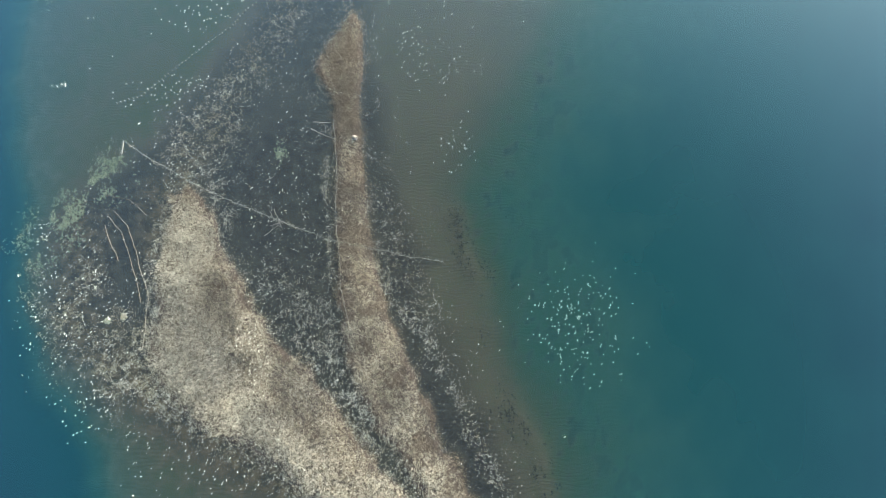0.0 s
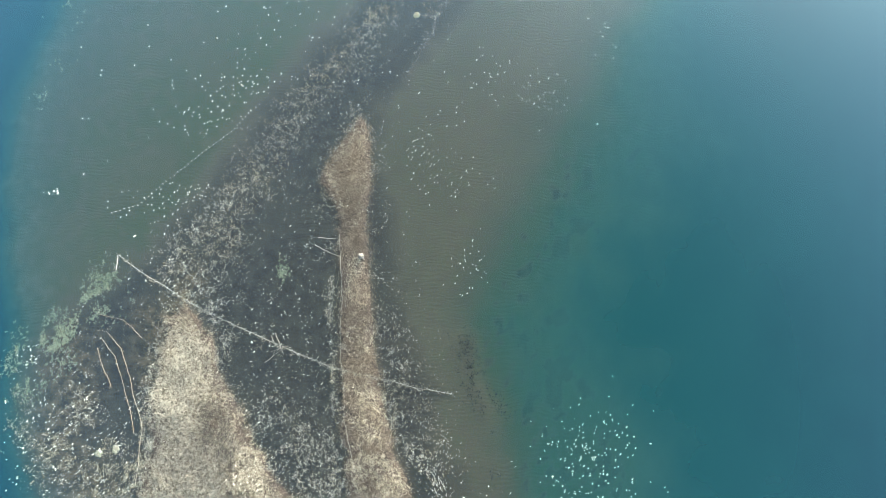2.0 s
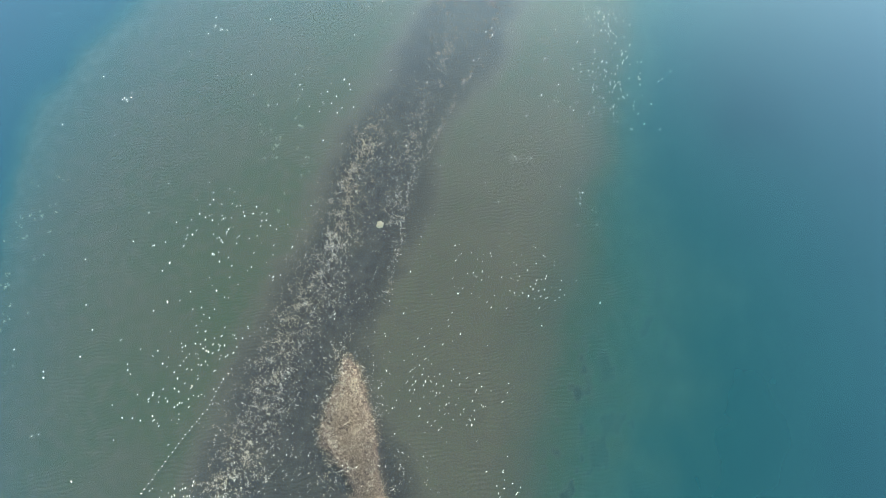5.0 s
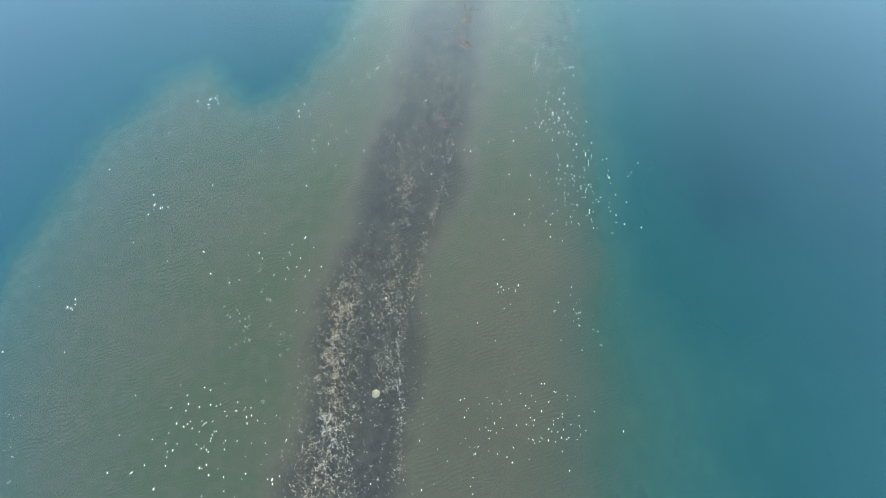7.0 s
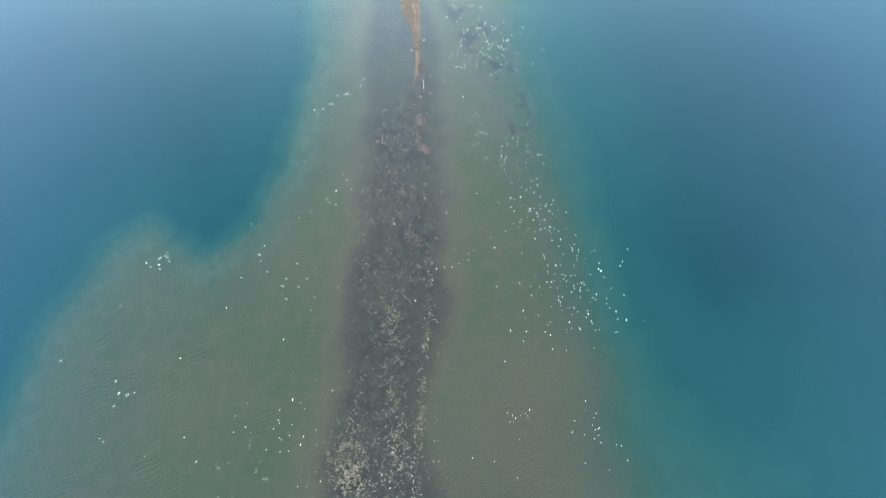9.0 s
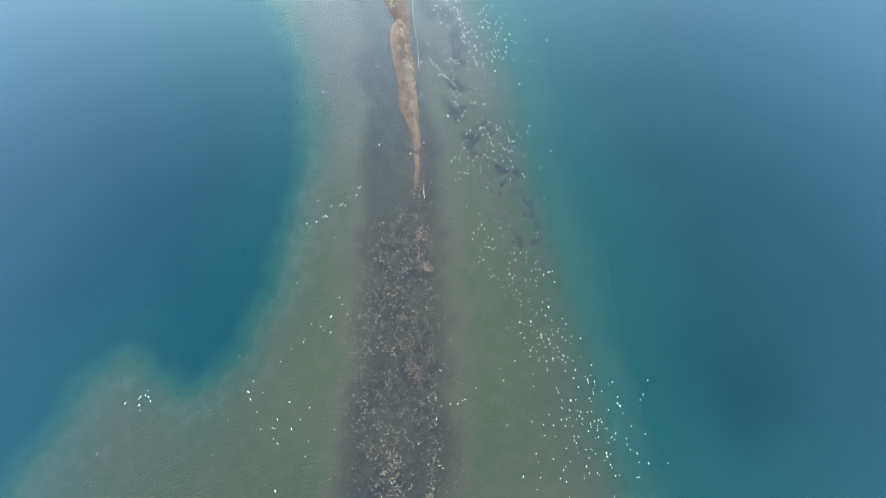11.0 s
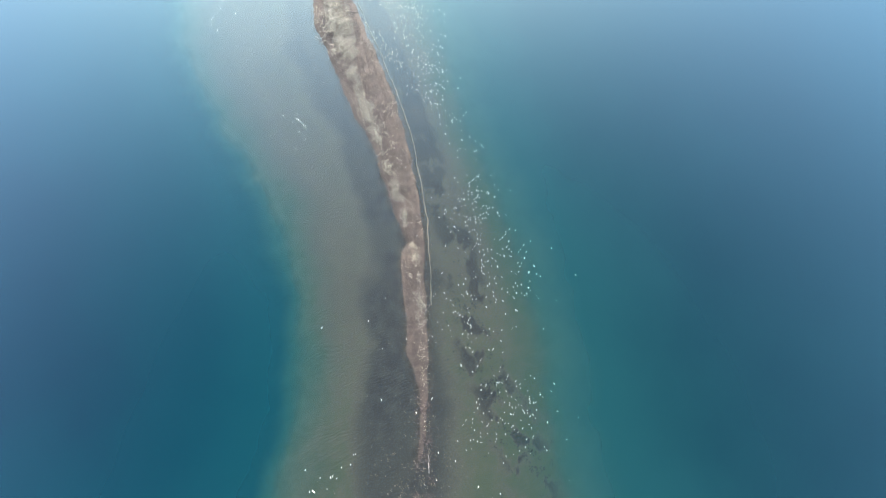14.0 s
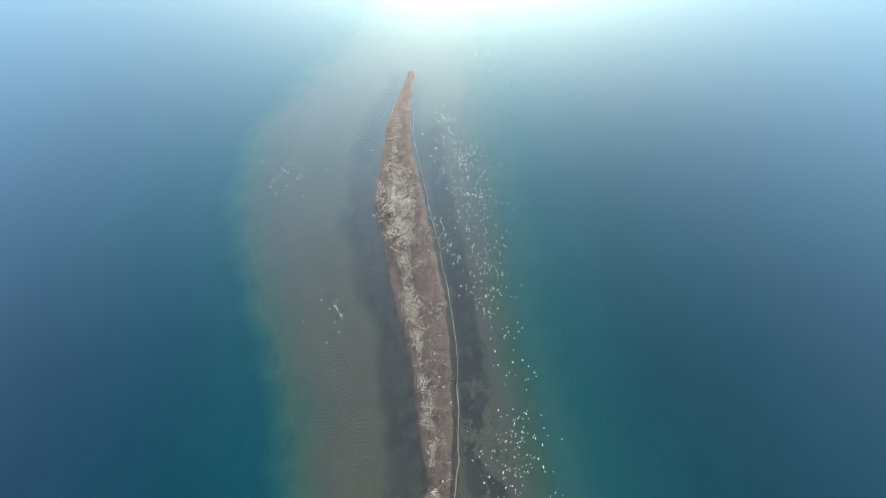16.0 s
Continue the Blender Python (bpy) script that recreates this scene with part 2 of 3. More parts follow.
def off_line(x, y, line, closed=False):
    """The distance to a line of points."""
    best = np.full(x.shape, 1e9)
    for (ax, ay), (bx, by) in zip(line, line[1:] + line[:1] if closed else line[1:]):
        dx, dy = bx - ax, by - ay
        f = np.clip(((x - ax) * dx + (y - ay) * dy) / (dx * dx + dy * dy), 0, 1)
        best = np.minimum(best, (x - ax - f * dx) ** 2 + (y - ay - f * dy) ** 2)
    return np.sqrt(best)


def within(x, y, area):
    """The distance to an outline, positive inside it."""
    odd = np.zeros(x.shape, bool)
    for (ax, ay), (bx, by) in zip(area, area[1:] + area[:1]):
        if ay != by:
            odd ^= ((ay > y) != (by > y)) & (x < (bx - ax) * (y - ay) / (by - ay) + ax)
    return np.where(odd, 1.0, -1.0) * off_line(x, y, area, True)


def frayed(x, y):
    """Places shifted a little, so that outlines drawn through them come out ragged."""
    far = 4.5 - 2.3 * step(y, 100, 150) - 2.0 * step(x, -16, -8) * step(y, -60, -30) * step(y, 100, 60)
    return x + (rough_noise(x, y, 4.5, 3, 4) - 0.5) * far, y + (rough_noise(x, y, 4.5, 4, 4) - 0.5) * far


def spit_in(x, y):
    return within(x, y, SPIT) - 0.9 * step(y, 190, 168)


def green_side(x, y):
    """1 in the greener water east of the shelf, 0 west of it."""
    return step(off_line(x, y, SHELF_WEST) - off_line(x, y, SHELF_EAST), -20, 40)


def rusty_side(x, y):
    """1 where the mud is brown with rotted reeds: round the broad bank and off the strip."""
    bank = off_line(x, y, [(-70, -28), (-72, -44), (-66, -54), (-56, -64), (-40, -74), (-24, -84), (-8, -98)])
    tip = off_line(x, y, [(-52, -16), (-51, -30), (-47, -14), (-43, -8)])
    strip = off_line(x, y, [(13, -24), (19, -42), (28, -62), (38, -84), (46, -105)])
    return np.clip(np.exp(-((bank / 9) ** 2)) + np.exp(-((tip / 4.5) ** 2)) + 0.15 * np.exp(-((strip / 6) ** 2)), 0, 1)


def plan(x, y):
    """Heights and ground kinds at places: z, depth of water, mud, rim, land."""
    wx = x + (rough_noise(x, y, 9, 1) - 0.5) * 5
    wy = y + (rough_noise(x, y, 9, 2) - 0.5) * 5
    fx, fy = frayed(x, y)
    shelf = within(wx, wy, SHELF_WEST + SHELF_EAST[::-1])
    west, east = off_line(wx, wy, SHELF_WEST), off_line(wx, wy, SHELF_EAST)
    band = within(wx, wy, BAND_WEST + BAND_EAST[::-1])
    land = np.maximum(np.maximum(within(fx, fy, BODY), within(fx, fy, STRIP)), spit_in(fx, fy))
    flat = 0.12 + 0.34 * np.exp(-np.maximum(shelf, 0) / 7) + 0.26 * (np.maximum(-band, 0) / (np.maximum(-band, 0) + np.maximum(shelf, 0) + 1.0)) ** 1.4 + 0.12 * (rough_noise(x, y, 14, 5) - 0.5)
    mottle = 0.75 + 0.5 * rough_noise(x, y, 15, 10, 4)
    out_west = 0.72 + 7.3 * (1 - np.exp(-((west * mottle / 19) ** 1.15))) + 2.6 * step(west, 12, 70) * step(y, 120, 240)
    south = step(y, 80, 10)
    out_east = 0.72 + 0.15 * south * (1 - np.exp(-((east / 5) ** 1.3))) + (6.8 - 1.5 * south) * (1 - np.exp(-((east * mottle / (26 + 34 * south)) ** (1.2 + 0.4 * south)))) + 3.2 * step(east, 40, 140) * step(y, 40, 180)
    out_east += 1.0 * south * (rough_noise(x * 1.4, y, 9, 14, 4) - 0.42) * step(east, 2, 9)
    depth = np.where(shelf > 0, flat, np.minimum(out_west, out_east))
    edge = step(shelf, -3, 5)
    depth = np.where(shelf > -3, depth * edge + np.maximum(depth, 0.7) * (1 - edge), depth)
    shoal = step(np.hypot((x - 57) / 15, (y + 52) / 16), 1.4, 0.3)
    depth = depth * (1 - shoal) + 1.3 * shoal
    lip = np.exp(-((off_line(x, y, [(27, -24), (30.5, -36), (34, -40)]) / 4) ** 2)) + np.exp(-((off_line(x, y, [(38, -74), (45, -80.5), (48, -100)]) / 4) ** 2))
    depth = depth * (1 - 0.45 * np.minimum(lip, 1))      # weed grows on a shallower lip
    z = -np.where(depth > 0.5, 0.5 + 0.4 * (depth - 0.5), depth)      # the bed shelves gently
    up = step(land, -1.6, 1.4)
    z = z * (1 - up) + up * (0.10 + 0.22 * rough_noise(x, y, 6, 7) + 0.2 * step(land, 1, 6))
    far = step(y, 150, 200)
    mud = step(band - 5 * step(west - east, 0, 20) * step(y, 70, 40) + (rough_noise(x, y, 18, 9) - 0.5) * 8, -13 + 7 * far, 6 + 1 * far)
    weedy = np.exp(-((off_line(x, y, WEED_BAND) / (5.5 - 1.8 * step(y, 215, 245))) ** 2)) * step(y, 115, 150)
    mud = np.maximum(mud, 1.25 * weedy * step(rough_noise(x * 1.3, y, 4, 12, 4) + 0.20 * step(y, 215, 245), 0.46, 0.64))
    mats = step(rough_noise(x * 1.8, y, 3.2, 13, 4), 0.55, 0.72) * np.exp(-(((shelf + 5) / 6) ** 2)) * step(east - west, 0, -20) * step(y, 50, 5)
    beds = step(rough_noise(x * 1.5, y, 6, 15, 4), 0.50, 0.66) * np.exp(-(((shelf + 16) / 11) ** 2)) * step(east - west, 0, -20) * step(y, 60, 10)
    mud = np.maximum(mud, 1.0 * np.maximum(mats, beds))
    mud = np.maximum(mud, 0.36 * step(west - east, 0, 25) * step(shelf, -3, 5) * step(y, 130, 60))
    mud = np.maximum(mud, 0.4 * step(y, 150, 205) * step(shelf, 0, 8))
    side = step(east - west, 0, 20)
    rim = np.exp(-(((shelf - 1.5) / 5.5) ** 2)) * side * 0.7 * rough_noise(x, y, 9, 8) * (1 - 0.8 * step(y, 170, 210))
    return z, np.where(z < 0, depth * (1 - up), 0.0), mud, np.clip(rim, 0, 1), step(land, -2.4, -0.3), shelf, band, land


def link_mesh(name, verts, faces, material, fields=None, smooth=False):
    """One mesh from arrays: faces all with the same number of corners."""
    me = bpy.data.meshes.new(name)
    count, corners = faces.shape
    me.vertices.add(len(verts))
    me.vertices.foreach_set("co", np.ascontiguousarray(verts, np.float32).ravel())
    me.loops.add(count * corners)
    me.loops.foreach_set("vertex_index", np.ascontiguousarray(faces, np.int32).ravel())
    me.polygons.add(count)
    me.polygons.foreach_set("loop_start", np.arange(0, count * corners, corners, dtype=np.int32))
    me.polygons.foreach_set("use_smooth", np.full(count, smooth))
    for key, values in (fields or {}).items():
        me.attributes.new(key, "FLOAT", "POINT").data.foreach_set("value", np.ascontiguousarray(values, np.float32))
    me.update(calc_edges=True)
    me.materials.append(material)
    return new(name, me)


def sheet(name, step_size, material, height, keys):
    """A ground-like sheet out to the horizon: fine where the walk sees it, coarse beyond."""
    fine_x, fine_y = np.arange(-170, 331, step_size), np.arange(-150, 471, step_size)
    far = np.array([30, 80, 180, 400, 900, 2000.0])
    xs = np.concatenate([-170 - far[::-1], fine_x, 330 + far])
    ys = np.concatenate([-150 - far[::-1], fine_y, 470 + far])
    gx, gy = np.meshgrid(xs, ys)
    z, depth, mud, rim, land, *_ = plan(gx.ravel(), gy.ravel())
    z = z if height is None else np.full(z.shape, height)
    verts = np.stack([gx.ravel(), gy.ravel(), z], 1)
    i = np.arange(len(ys) - 1)[:, None] * len(xs) + np.arange(len(xs) - 1)[None]
    faces = np.stack([i, i + 1, i + 1 + len(xs), i + len(xs)], -1).reshape(-1, 4)
    known = {"greener": green_side(gx.ravel(), gy.ravel()), "rusty": rusty_side(gx.ravel(), gy.ravel()), "depth": depth, "mud": mud, "rim": rim, "land": land}
    return link_mesh(name, verts, faces, material, {k: known[k] for k in keys}, True)


ground = tagged(sheet("ground", 1.0, M_BED, None, ("mud", "rim", "land", "rusty")), "silty lake bed rising to a low marshy spit", "ground", kind="structure")
water = tagged(sheet("water", 2.0, M_WATER, 0.0, ("depth", "greener")), "clear teal lake water, shallow over flats and deep blue beyond", "water", kind="structure")

# ---------------------------------------------------------------- plants
rng = np.random.default_rng(7)


def scatter(count, low_x, low_y, high_x, high_y):
    return rng.uniform(low_x, high_x, count), rng.uniform(low_y, high_y, count)


def blades(name, x, y, z, length, width, lean, toward, material):
    """Bent blades, one four-cornered leaf each."""
    n = len(x)
    turn = toward + rng.normal(0, 1.3, n)
    dx, dy = np.cos(turn), np.sin(turn)
    flat, rise = length * np.sin(lean), length * np.cos(lean)
    base = np.stack([x, y, z], 1)
    side = np.stack([-dy, dx, np.zeros(n)], 1) * (width / 2)[:, None]
    mid = base + np.stack([dx * flat * 0.45, dy * flat * 0.45, rise * 0.75], 1)
    tip = base + np.stack([dx * flat, dy * flat, rise], 1)
    verts = np.stack([base - side * 0.6, mid - side, tip, mid + side], 1).reshape(-1, 3)
    return link_mesh(name, verts, np.arange(4 * n).reshape(-1, 4), material)


def clumps(name, x, y, z, size, height, material, corners=6, stretch=1.0, turn=None):
    """Low ragged tufts: an uneven star of leaves round a raised middle."""
    n = len(x)
    a = np.arange(corners) / corners * 2 * np.pi + rng.uniform(0, 6.28, n)[:, None] + rng.normal(0, 0.25, (n, corners))
    r = size[:, None] * rng.uniform(0.35, 1.15, (n, corners))
    u, v = r * np.cos(a) * stretch, r * np.sin(a) / stretch
    t = (rng.uniform(0, 6.28, n) if turn is None else turn + rng.normal(0, 0.4, n))[:, None]
    ring = np.stack([x[:, None] + u * np.cos(t) - v * np.sin(t), y[:, None] + u * np.sin(t) + v * np.cos(t),
                     z[:, None] + rng.uniform(-0.05, 0.12, (n, corners)) * height[:, None]], -1)
    top = np.stack([x, y, z + height], -1)[:, None]
    verts = np.concatenate([ring, top], 1).reshape(-1, 3)
    k = np.arange(corners)
    fan = np.stack([k, (k + 1) % corners, np.full(corners, corners)], 1)
    faces = (np.arange(n)[:, None, None] * (corners + 1) + fan[None]).reshape(-1, 3)
    return link_mesh(name, verts, faces, material)


def tufts(name, x, y, z, size, leaves, material, high=0.22):
    """Ragged tufts: each a handful of narrow leaves flung about one root."""
    n = len(x)
    root = np.repeat(np.arange(n), leaves)
    m = len(root)
    reach = size[root]
    a, r = rng.uniform(0, 6.28, m), reach * np.sqrt(rng.uniform(0, 1, m))
    lx, ly = x[root] + r * np.cos(a) * 0.8, y[root] + r * np.sin(a) * 1.15
    t = rng.uniform(0, 6.28, m)
    length, width = reach * rng.uniform(0.5, 1.1, m), reach * rng.uniform(0.16, 0.36, m)
    ux, uy = np.cos(t), np.sin(t)
    base = np.stack([lx, ly, z[root] + rng.uniform(-0.02, 0.05, m)], 1)
    along_leaf = np.stack([ux * length, uy * length, rng.uniform(0.0, high, m)], 1)
    side = np.stack([-uy * width, ux * width, rng.uniform(-0.03, 0.03, m)], 1)
    verts = np.stack([base, base + along_leaf * 0.5 + side, base + along_leaf, base + along_leaf * 0.45 - side], 1).reshape(-1, 3)
    return link_mesh(name, verts, np.arange(4 * m).reshape(-1, 4), material)


def reed_bed(area, box, count, loose=0.7):
    """Places for reeds over one piece of land, with their distance from its ragged edge."""
    x, y = scatter(count, *box)
    fx, fy = frayed(x, y)
    keep = spit_in(fx, fy) if area is SPIT else within(fx, fy, area)
    edge = keep + (rough_noise(x, y, 3, 41) - 0.5) * 3.0 + rng.normal(-0.3, loose, len(x))
    x, y, edge = x[edge > 0], y[edge > 0], edge[edge > 0]
    return x, y, edge


def reeds(x, y, brown, label, dark=None):
    full = rng.uniform(0, 1, len(x)) < 0.62 + 0.38 * step(rough_noise(x, y, 1.1, 45, 2), 0.25, 0.50)      # trodden gaps
    x, y, brown = x[full], y[full], brown[full]
    z = plan(x, y)[0]
    n = len(x)
    for kind, pick, material in (("dry_reeds", ~brown, M_STRAW), ("brown_sedge", brown, dark or M_BROWN)):
        m = int(pick.sum())
        ob = blades(kind, x[pick], y[pick], z[pick] - 0.03, rng.uniform(0.25, 0.75, m), rng.uniform(0.035, 0.085, m), rng.uniform(0.7, 1.35, m),
                    2.2 + 1.4 * (rough_noise(x[pick], y[pick], 11, 44) - 0.5) * 6, material)
        tagged(ob, label[0 if kind == "dry_reeds" else 1], "reeds", kind="stuff")


# the broad reed bed
x, y, edge = reed_bed(BODY, (-56, -125, 32, -10), 700000, 1.5)
grain = rough_noise(x + 0.5 * y, y - 0.5 * x, 1.6, 55, 3) - 0.5
value = 0.06 + 0.62 * rough_noise(x, y, 5, 51, 5) + 0.25 * grain + 0.34 * np.exp(-(((y + 16) / 6) ** 2))
value += 0.20 * np.exp(-((off_line(x, y, [(-29, -40), (-20, -55), (-6, -69), (11, -90)]) / 1.6) ** 2))
value += 0.36 * np.exp(-((off_line(x, y, [(-35, -40), (-30, -50), (-24, -60), (-15, -70), (0, -86)]) / 6) ** 2)) + 0.16 * np.exp(-((edge / 1.2) ** 2))
brown = rng.uniform(0.45, 0.95, len(x)) < value
reeds(x, y, brown, ("pale straw-coloured reeds lying over the broad bank", "brown sedge among the reeds of the broad bank"))
# the narrow strip beside it
x, y, edge = reed_bed(STRIP, (-11, -125, 47, 38), 560000, 1.3)
value = 0.70 + 0.9 * (rough_noise(x, y, 4, 52, 5) - 0.5) + 0.5 * (rough_noise(x * 1.6, y, 1.4, 56, 3) - 0.5) + 0.22 * step(y, -50, -40) * step(edge, 0.5, 2.5) + 0.08 * step(y, 0, 14) + 0.15 * np.exp(-((edge / 1.5) ** 2))
brown = rng.uniform(0.40, 0.92, len(x)) < value
reeds(x, y, brown, ("pale dry reeds along the narrow strip of land", "reddish brown sedge along the narrow strip of land"))
# the far spit
x, y, edge = reed_bed(SPIT, (76, 147, 170, 345), 760000, 1.2)
ridge_off = off_line(x, y, [(94, 169), (106, 188.5), (114.4, 204), (120.8, 222.2), (127.3, 246.5), (131.2, 262.5), (137, 277), (141, 292), (145, 308), (154, 327)])
ridge_off = np.maximum(ridge_off + (rough_noise(x, y, 3, 54, 3) - 0.5) * 4.5, 0)
value = rough_noise(x, y, 3.5, 53, 5) * 0.9 + 0.4 * (rough_noise(x, y, 1.2, 57, 2) - 0.5) + 0.34 * step(ridge_off, 0.1, 2.2 + 3.0 * np.exp(-(((y - 292) / 14) ** 2)))
brown = rng.uniform(0.12, 0.80, len(x)) < value + 0.12 * step(y, 225, 200) - 0.22 * step(ridge_off, 1.6, 0.2) * step(y, 195, 215) - 0.38 * np.exp(-(((y - 290) / 13) ** 2)) * step(ridge_off, 6, 2)
keep = (~brown | (rng.uniform(0, 1, len(x)) < 0.5)) & (rng.uniform(0, 1, len(x)) > step(y, 300, 345)) & (rng.uniform(0, 1, len(x)) > 0.8 * step(y, 196, 172))
reeds(x[keep], y[keep], brown[keep], ("pale flattened reeds along the crest of the far spit", "low reddish brown growth on the far spit"), M_RUSSET)

# long pale stems flattened by the wind across the widest part of the spit
count = 950
f = rng.uniform(0, 1, count)
x, y = 133.5 + 9.5 * f + rng.normal(0, 1.6, count), 281 + 15 * f + rng.normal(0, 4.0, count)
lie = (spit_in(x, y) > -1.0) & (rough_noise(x, y, 2.2, 58, 3) > 0.44)
x, y = x[lie], y[lie]
m = len(x)
ob = blades("dry_reeds", x, y, plan(x, y)[0] + 0.1, rng.uniform(0.7, 2.2, m), rng.uniform(0.08, 0.2, m), rng.uniform(1.0, 1.4, m), np.full(m, -0.35), M_STRAW)
tagged(ob, "long pale stems flattened across the widest part of the spit", "reeds", kind="stuff")

# tufts standing in the wet mud round the land
x, y = scatter(2300000, -84, -110, 125, 215)
near = within(x, y, BAND_WEST + BAND_EAST[::-1]) > -9
x, y = x[near], y[near]
z, depth, mud, rim, land, shelf, band, land_d = plan(x, y)
fine, patch = rough_noise(x, y, 1.4, 60, 3), rough_noise(x, y, 8, 61)


def along(line, width):
    return np.exp(-((off_line(x + (fine - 0.5) * 2, y + (patch - 0.5) * 2, line) / width) ** 2))


ragged = 0.22 + 0.78 * step(fine, 0.42, 0.64)
like = 0.09 * step(patch, 0.5, 0.7) * step(band, -1, 3) * ragged + 0.012 * step(band, -9, 0)
like += 0.70 * ragged * along([(-46, -2), (-34, 12), (-24, 27), (-16, 40), (-7, 53), (2, 65), (10, 79), (18, 92)], 5.0)
like += 0.45 * ragged * along([(13, 50), (19, 62), (22, 70)], 0.9) + 0.6 * ragged * along([(22, 70), (27, 79), (39, 93), (56, 112), (62, 121), (75, 141)], 1.0)
like += 0.55 * ragged * along([(18, 66), (22, 79), (31, 93), (41, 108), (48, 118)], 2.4)
like += 0.8 * ragged * along([(2, 66), (12, 85), (23, 99)], 2.3)
like += 0.26 * ragged * along([(42, 119), (58, 142)], 4.5) + 0.26 * ragged * along([(54, 119), (68, 139)], 4)
like += 0.75 * ragged * step(patch, 0.36, 0.55) * along([(-72, -40), (-62, -52), (-54, -60)], 10) + 0.6 * ragged * along([(-60, -62), (-42, -70), (-26, -80), (-12, -90)], 3.5)
like += 0.85 * ragged * along([(-15, -50), (-7, -57), (3, -71), (15, -87)], 4.2) + 0.5 * ragged * along([(-20, -38), (-8, -44), (-4, -52)], 4)
like += 0.55 * ragged * along([(-44, -12), (-36, -4), (-33, 2)], 5) + 0.6 * ragged * along([(-36, -14), (-32, -22), (-33, -27)], 2.6)
like += 0.8 * along([(-7, -8), (-6.5, -17), (-5.6, -26), (-4.5, -38)], 0.9) * (0.3 + 0.7 * ragged)
like += 0.7 * ragged * along([(8, -37), (12, -46), (19, -56), (27, -72), (37, -92)], 2.2) + 0.3 * ragged * along([(8, -20), (11, -30), (20, -50)], 4)
like += 0.28 * ragged * along([(64, 136), (76, 150), (87, 163)], 5) + 0.2 * ragged * along([(58, 140), (74, 160)], 4)
like += 0.7 * ragged * along([(-47, -18), (-50, -37), (-49, -48), (-53, -56), (-48, -66), (-38, -74)], 2.5)
like += 0.35 * ragged * along([(-7, 12), (-5, 24), (-2, 35)], 4)
like *= (land_d < 0.35 + 1.8 * step(y, 0, 12) * step(y, 60, 40)) * (1 - 0.75 * step(y, 160, 185))
pick = rng.uniform(0, 1, len(x)) < like * (0.50 - 0.10 * step(y, 45, 75) - 0.12 * step(y, 95, 130))
x, y, z = x[pick], y[pick], z[pick]
west_edge = off_line(x, y, BAND_WEST)
olive = rng.uniform(0.3, 0.9, len(x)) < rough_noise(x, y, 12, 63) + 0.22 * np.exp(-((west_edge / 14) ** 2)) + 0.55 * step(y, 60, 100)
tan = (rng.uniform(0, 1, len(x)) < 0.85 * step(y, 92, 135) + 0.22 * step(y, 40, 80)) & olive
for pick, material, label in ((tan, M_BROWN, "tan tufts of rotted water plants in dark mud"), (~olive, M_PLANT, "pale grey tufts of dead water plants in wet mud"), (olive & ~tan, M_OLIVE, "olive tufts of water plants along the muddy edge")):
    m = int(pick.sum())
    ob = tufts("water_plants", x[pick], y[pick], np.maximum(z[pick], 0.02), rng.gamma(4, 0.028, m) + 0.06, 4, material)
    tagged(ob, label, "water plants", kind="stuff")

# a russet strand that trails from the spit's tip into the mud
x, y = scatter(60000, 54, 115, 100, 178)
strand = off_line(x + (rough_noise(x, y, 4, 91) - 0.5) * 3, y + (rough_noise(x, y, 4, 92) - 0.5) * 3, [(97, 175), (88.3, 161), (79.5, 152), (76.3, 146)])
pick = rng.uniform(0, 1, len(x)) < 0.22 * np.exp(-((strand / 1.9) ** 2)) * step(rough_noise(x, y, 3, 93), 0.35, 0.62)
m = int(pick.sum())
ob = tufts("russet_growth", x[pick], y[pick], np.maximum(plan(x[pick], y[pick])[0], 0.0), rng.uniform(0.15, 0.4, m), 6, M_RUSSET, 0.15)
tagged(ob, "reddish brown growth trailing off the spit into wet mud", "marsh plants", kind="stuff")

# pale green algae off the western corner
x, y = scatter(160000, -92, -40, 4, 112)
patch = rough_noise(x, y, 4, 81)
streak = rough_noise(x * 0.75 + y * 0.66, (y * 0.75 - x * 0.66) * 2.2, 4, 82)
like = step(patch, 0.36, 0.62) * (0.25 + 0.75 * step(streak, 0.35, 0.6)) * np.exp(-((off_line(x, y, [(-81, -29), (-77.5, -24.5), (-72.7, -19.7), (-68.6, -13.7), (-64.2, -8.6), (-61.7, -4.5)]) / (5.5 - 2.5 * step(y, -18, -6))) ** 2)) + 0.9 * np.exp(-((np.hypot(x + 19.2, (y + 5.6) / 1.6) / 1.2) ** 2))
like += 0.08 * step(patch, 0.5, 0.68) * np.exp(-((off_line(x, y, [(-89, 40), (-85, 59), (-79, 76), (-72, 90), (-66, 101)]) / 4) ** 2))
like += 0.06 * step(patch, 0.52, 0.68) * np.exp(-((off_line(x, y, [(-1, 106), (-6, 98), (-6, 86), (-16, 84)]) / 6) ** 2))
pick = rng.uniform(0, 1, len(x)) < like
m = int(pick.sum())
ob = tufts("algae", x[pick], y[pick], np.maximum(plan(x[pick], y[pick])[0] + 0.05, -0.05), rng.uniform(0.15, 0.42, m), 8, M_ALGAE, 0.08)
tagged(ob, "pale green algae on the bed in shallow water", "algae", kind="stuff")

